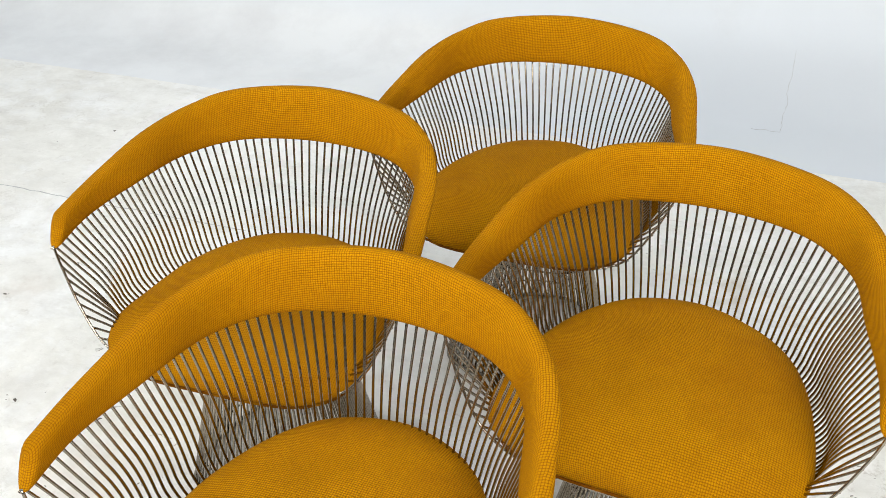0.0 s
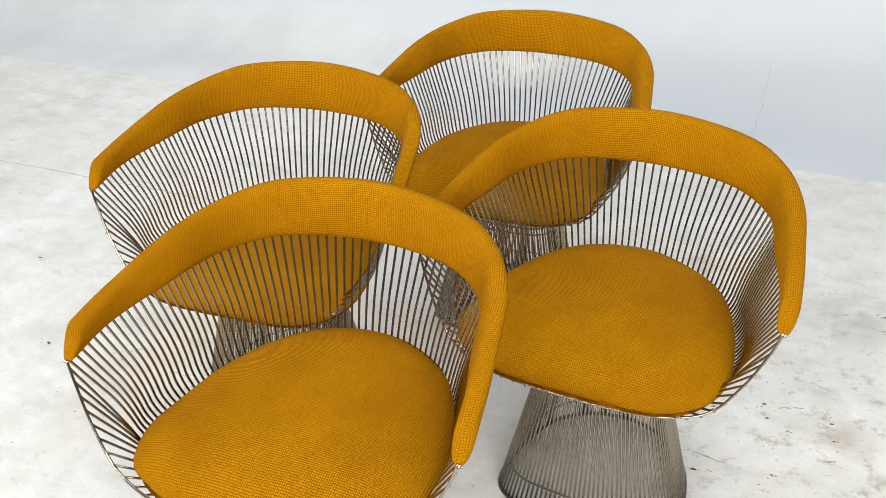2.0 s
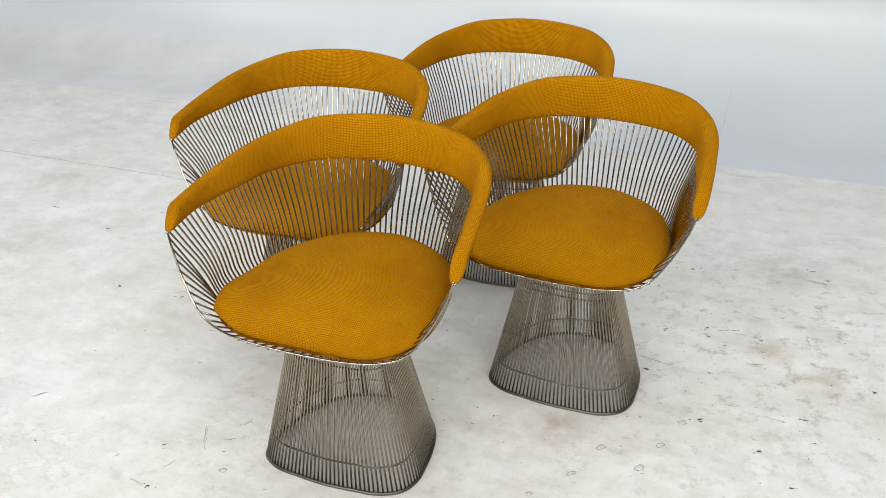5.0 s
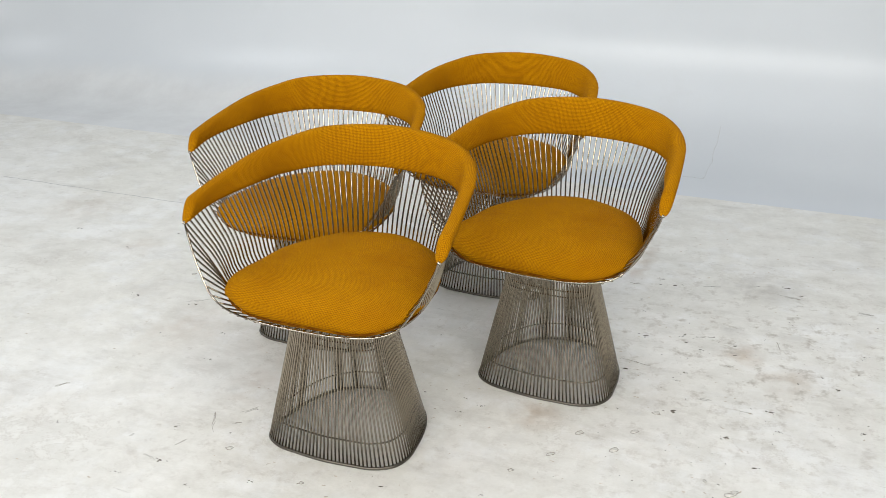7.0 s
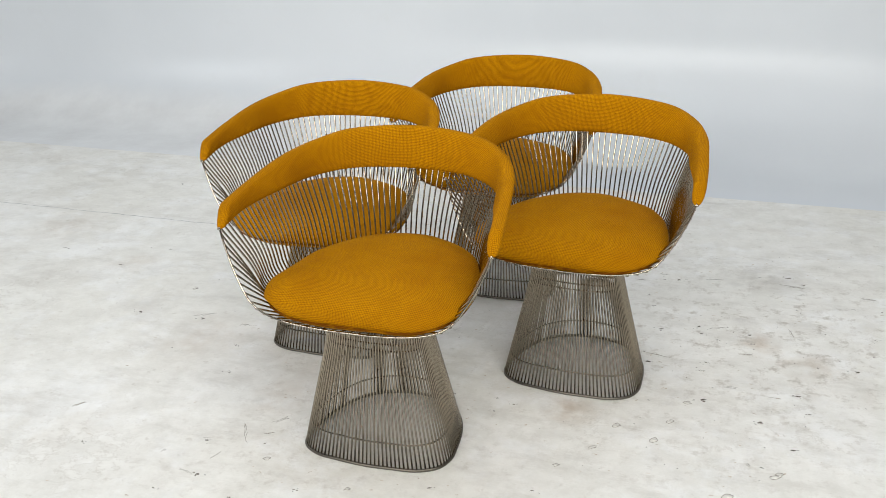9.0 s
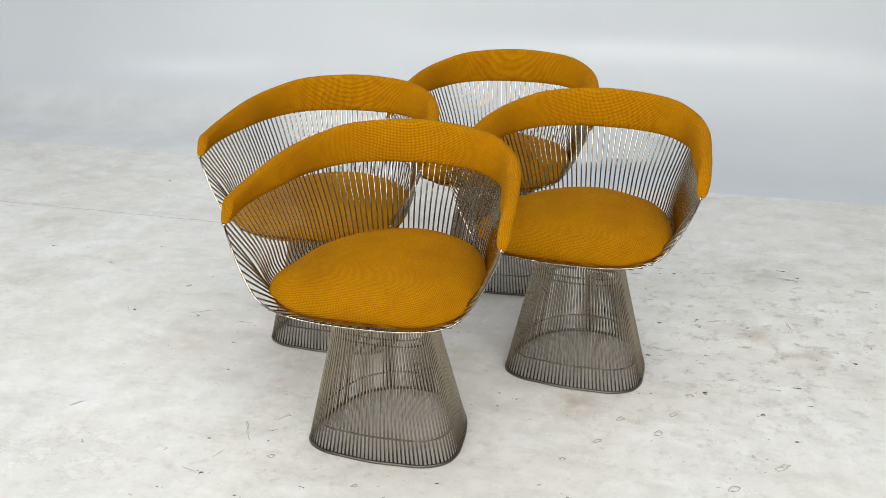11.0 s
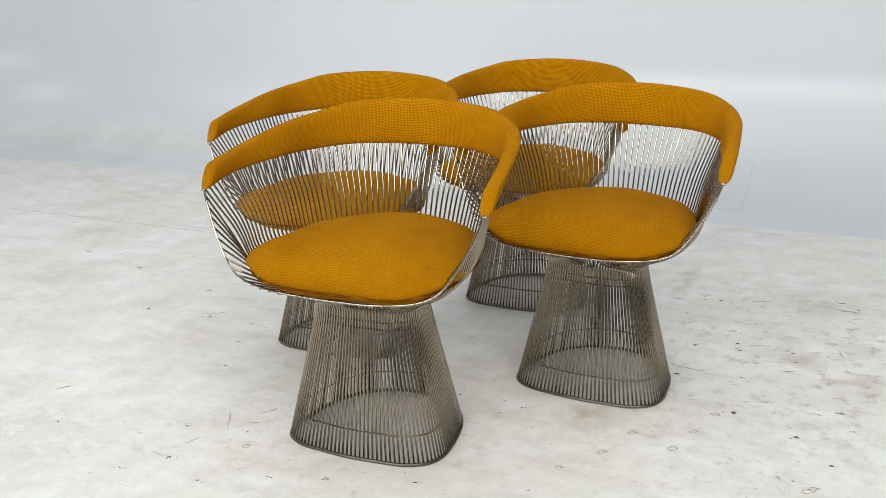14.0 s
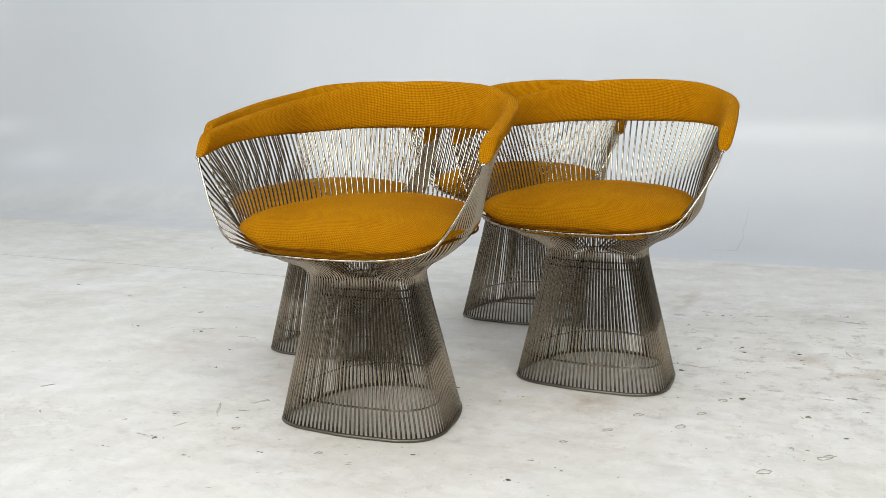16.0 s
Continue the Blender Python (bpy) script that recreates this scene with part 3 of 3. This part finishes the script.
# the loose cushions lie a little differently in each chair
for c, lie in zip(copies, ((0.017, 0.006, 0.003), (0.0, 0.0, -0.003), (0.003, -0.004, -0.019), (0.0, 0.0, -0.008))):
    for o in c.children:
        if o.name.startswith("seat_cushion"):
            o.location = lie
            o.scale = (0.97, 1.02, 1) if c is first else (1, 1, 1)

# ---------------------------------------------------------------- dirt on the floor


def blob(bm, x, y, rx, ry, turn, high, rng, corners=9):
    """A low irregular lump with a bevelled edge, lying on the floor."""
    base, top = [], []
    for i in range(corners):
        w = 2 * math.pi * i / corners
        k = rng.uniform(0.35, 1.15)
        px, py = rx * k * math.cos(w), ry * k * math.sin(w)
        qx, qy = px * math.cos(turn) - py * math.sin(turn), px * math.sin(turn) + py * math.cos(turn)
        base.append(bm.verts.new((x + qx, y + qy, 0.0002)))
        top.append(bm.verts.new((x + qx * 0.7, y + qy * 0.7, high * rng.uniform(0.6, 1))))
    for i in range(corners):
        j = (i + 1) % corners
        bm.faces.new((base[i], base[j], top[j], top[i]))
    bm.faces.new(top)
    bm.faces.new(list(reversed(base)))


def loose(name, at, bm, material, label, category, group):
    ob = new(name, mesh_of(name, bm, material, False))
    ob.matrix_world = ROOM @ pose(at[0], at[1], 0)
    return tagged(ob, label, category, group)


def build_dirt():
    rng = random.Random(11)
    # place and size: the darkest crumbs beside the angled chair, then those by the foremost one and out on the floor
    beside = [(0.42, 1.51, 1.5), (0.26, 1.92, 1.2), (0.37, 1.97, 1.1), (0.25, 1.69, 1.1), (0.27, 2.33, 1.5), (0.63, 2.45, 1.4), (0.82, 1.79, 1.0),
              (0.41, 1.73, 0.9), (0.65, 1.32, 1.1), (0.69, 1.51, 0.9), (0.19, 2.18, 0.7), (0.22, 2.09, 0.7), (0.38, 1.92, 0.8), (0.43, 1.89, 0.8),
              (0.53, 1.89, 0.9), (0.52, 1.95, 0.9), (0.23, 1.75, 0.8), (0.89, 1.58, 1.0), (0.88, 2.02, 0.7), (0.68, 2.40, 0.8), (0.66, 1.60, 1.3),
              (0.57, 1.43, 1.2), (0.58, 1.22, 0.8), (0.74, 2.02, 0.6)]
    around = [(-0.06, 1.34, 0.7), (-0.10, 1.29, 0.6), (-0.96, 1.44, 0.7), (-1.16, 1.58, 1.0), (-0.70, 0.80, 1.2), (-0.58, 0.74, 0.9), (-0.76, 0.94, 1.0),
              (-0.44, 0.81, 0.9), (-0.89, 1.28, 0.7), (-1.14, 1.37, 0.6), (-0.61, 0.97, 0.6), (-0.15, 0.91, 0.9), (0.08, 0.97, 0.8), (0.15, 0.94, 0.9),
              (0.07, 0.86, 1.0), (-0.23, 1.35, 0.7), (-0.11, 1.36, 0.6), (-1.06, 0.84, 0.7), (-0.77, 0.72, 0.8), (-1.39, 1.57, 1.4),
              (-2.03, 2.00, 1.2), (-1.71, 1.91, 1.0), (-1.62, 2.10, 0.9), (-2.05, 2.86, 1.2)]
    for x, y, size in beside + around:
        bm = bmesh.new()
        turn = rng.uniform(-0.3, 0.7)
        for n in range(rng.randint(2, 5)):             # a heap of ragged crumbs, the first one the largest
            k = size * (1.0 if n == 0 else rng.uniform(0.25, 0.6))
            off = (0.0, 0.0) if n == 0 else (rng.gauss(0, 0.011) * size, rng.gauss(0, 0.006) * size)
            blob(bm, off[0], off[1], 0.0068 * k, rng.uniform(0.0022, 0.0034) * k, turn + rng.uniform(-0.5, 0.5), rng.uniform(0.0010, 0.0026) * k, rng, 9)
        loose("dirt_clump", (x, y), bm, DIRT, "small dark clump of dirt on the painted floor", "dirt", "dirt on the floor")
    flakes = [(0.38, 1.48, 1.1), (0.35, 1.37, 1.0), (0.32, 1.27, 1.2), (0.57, 1.43, 0.7), (0.55, 1.22, 0.6), (0.62, 1.20, 0.9), (0.22, 1.31, 1.3),
              (0.18, 1.19, 0.8), (0.51, 1.08, 1.3), (0.61, 1.19, 1.2), (-0.57, 0.91, 0.9), (-0.33, 0.85, 0.8), (0.11, 1.09, 0.8), (-1.32, 1.79, 0.8)]
    for x, y, size in flakes:
        bm = bmesh.new()
        blob(bm, 0, 0, 0.017 * size, 0.010 * size, rng.uniform(0.4, 1.6), 0.0009, rng, 8)
        rim = [Vector((0.9 * c.x, 0.9 * c.y, 0)) for c in (v.co for v in bm.verts) if c.z < 0.0003]
        flake = loose("paint_flake", (x, y), bm, CHIP, "curled flake of dirty white floor paint", "paint flake", "paint flakes on the floor")
        part("dark_edge", ribbon(rim + rim[:2], 0.0011, Vector((0, 0, 0.0013)), 0.0010, int(x * 100) + 300), EDGE, flake, "dark broken edge of the flake", False)
    # place, length and direction of the drag marks
    right = [(0.27, 1.74, 0.08, -0.24), (0.48, 1.60, 0.06, 0.0), (0.52, 1.82, 0.05, 0.38), (0.23, 2.37, 0.06, 0.0), (0.14, 2.30, 0.05, 0.2),
             (0.54, 2.43, 0.04, 0.46), (0.62, 2.38, 0.14, -0.07), (0.68, 2.31, 0.04, 0.59), (0.88, 2.33, 0.07, -0.14), (0.83, 2.24, 0.03, -0.46),
             (0.60, 1.58, 0.04, 0.0), (0.66, 1.60, 0.04, -0.59), (0.64, 2.00, 0.07, -1.43), (0.40, 1.68, 0.04, -0.32), (0.43, 1.98, 0.06, 0.2), (0.38, 2.37, 0.08, 0.4)]
    left = [(-0.70, 0.89, 0.05, 1.33), (-0.76, 0.95, 0.04, 0.59), (-0.62, 1.02, 0.04, 0.59), (-1.16, 1.62, 0.11, 0.66), (-1.00, 1.58, 0.06, 0.0),
            (-0.62, 1.09, 0.09, 1.01), (-0.68, 1.00, 0.12, 2.0), (-0.74, 0.81, 0.06, -0.32), (-1.19, 1.00, 0.06, 0.9), (-0.84, 0.86, 0.03, 1.25)]
    for k, (x, y, long, turn) in enumerate(right + left):
        for n in range(2 + int(long > 0.05)):          # a row of thin broken streaks
            reach = long * rng.uniform(0.35, 0.6)
            mid, off = rng.uniform(-0.3, 0.3) * long, rng.uniform(-0.005, 0.005)
            bow = rng.uniform(-0.006, 0.006)
            lean = turn + rng.uniform(-0.15, 0.15)
            line = [Vector((f * reach * math.cos(lean) - bow * (4 * f * f) * math.sin(lean), f * reach * math.sin(lean) + bow * (4 * f * f) * math.cos(lean), 0))
                    for f in (i / 10 - 0.5 for i in range(11))]
            bm = ribbon(line, rng.uniform(0.0010, 0.0026), Vector((0, 0, 0.0005)), 0.0007, 500 + 7 * k + n)
            loose("scuff_mark", (x + mid * math.cos(turn) - off * math.sin(turn), y + mid * math.sin(turn) + off * math.cos(turn)), bm,
                  EDGE if k % 2 == 0 else SCUFF, "thin grey scuff mark on the painted floor", "scuff", "scuff marks on the floor")
    bm = bmesh.new()
    for _ in range(240):
        near = rng.random() < 0.6
        x = rng.gauss(0.62, 0.35) if near else rng.uniform(-2.6, 1.6)
        y = rng.gauss(1.85, 0.42) if near else rng.uniform(0.4, 3.0)
        r = rng.choice((0.0009, 0.0012, 0.0016, 0.0022))
        blob(bm, x, y, r * rng.uniform(0.9, 2.2), r, rng.uniform(0, 3.1), 0.0006, rng, 7)
    ob = new("floor_grit", mesh_of("floor_grit", bm, DIRT, False))
    ob.matrix_world = ROOM
    tagged(ob, "scattered dark grit and crumbs on the painted floor", "grit", kind="stuff")
    bm = bmesh.new()
    for _ in range(300):
        x, y = rng.gauss(0.2, 0.8), rng.uniform(0.5, 2.9)
        blob(bm, x, y, rng.uniform(0.002, 0.008), rng.uniform(0.001, 0.003), rng.uniform(-0.6, 1.2), 0.0003, rng, 8)
    ob = new("floor_flecks", mesh_of("floor_flecks", bm, FLECK, False))
    ob.matrix_world = ROOM
    tagged(ob, "faint tan flecks of dried dirt on the painted floor", "dirt", kind="stuff")


build_dirt()
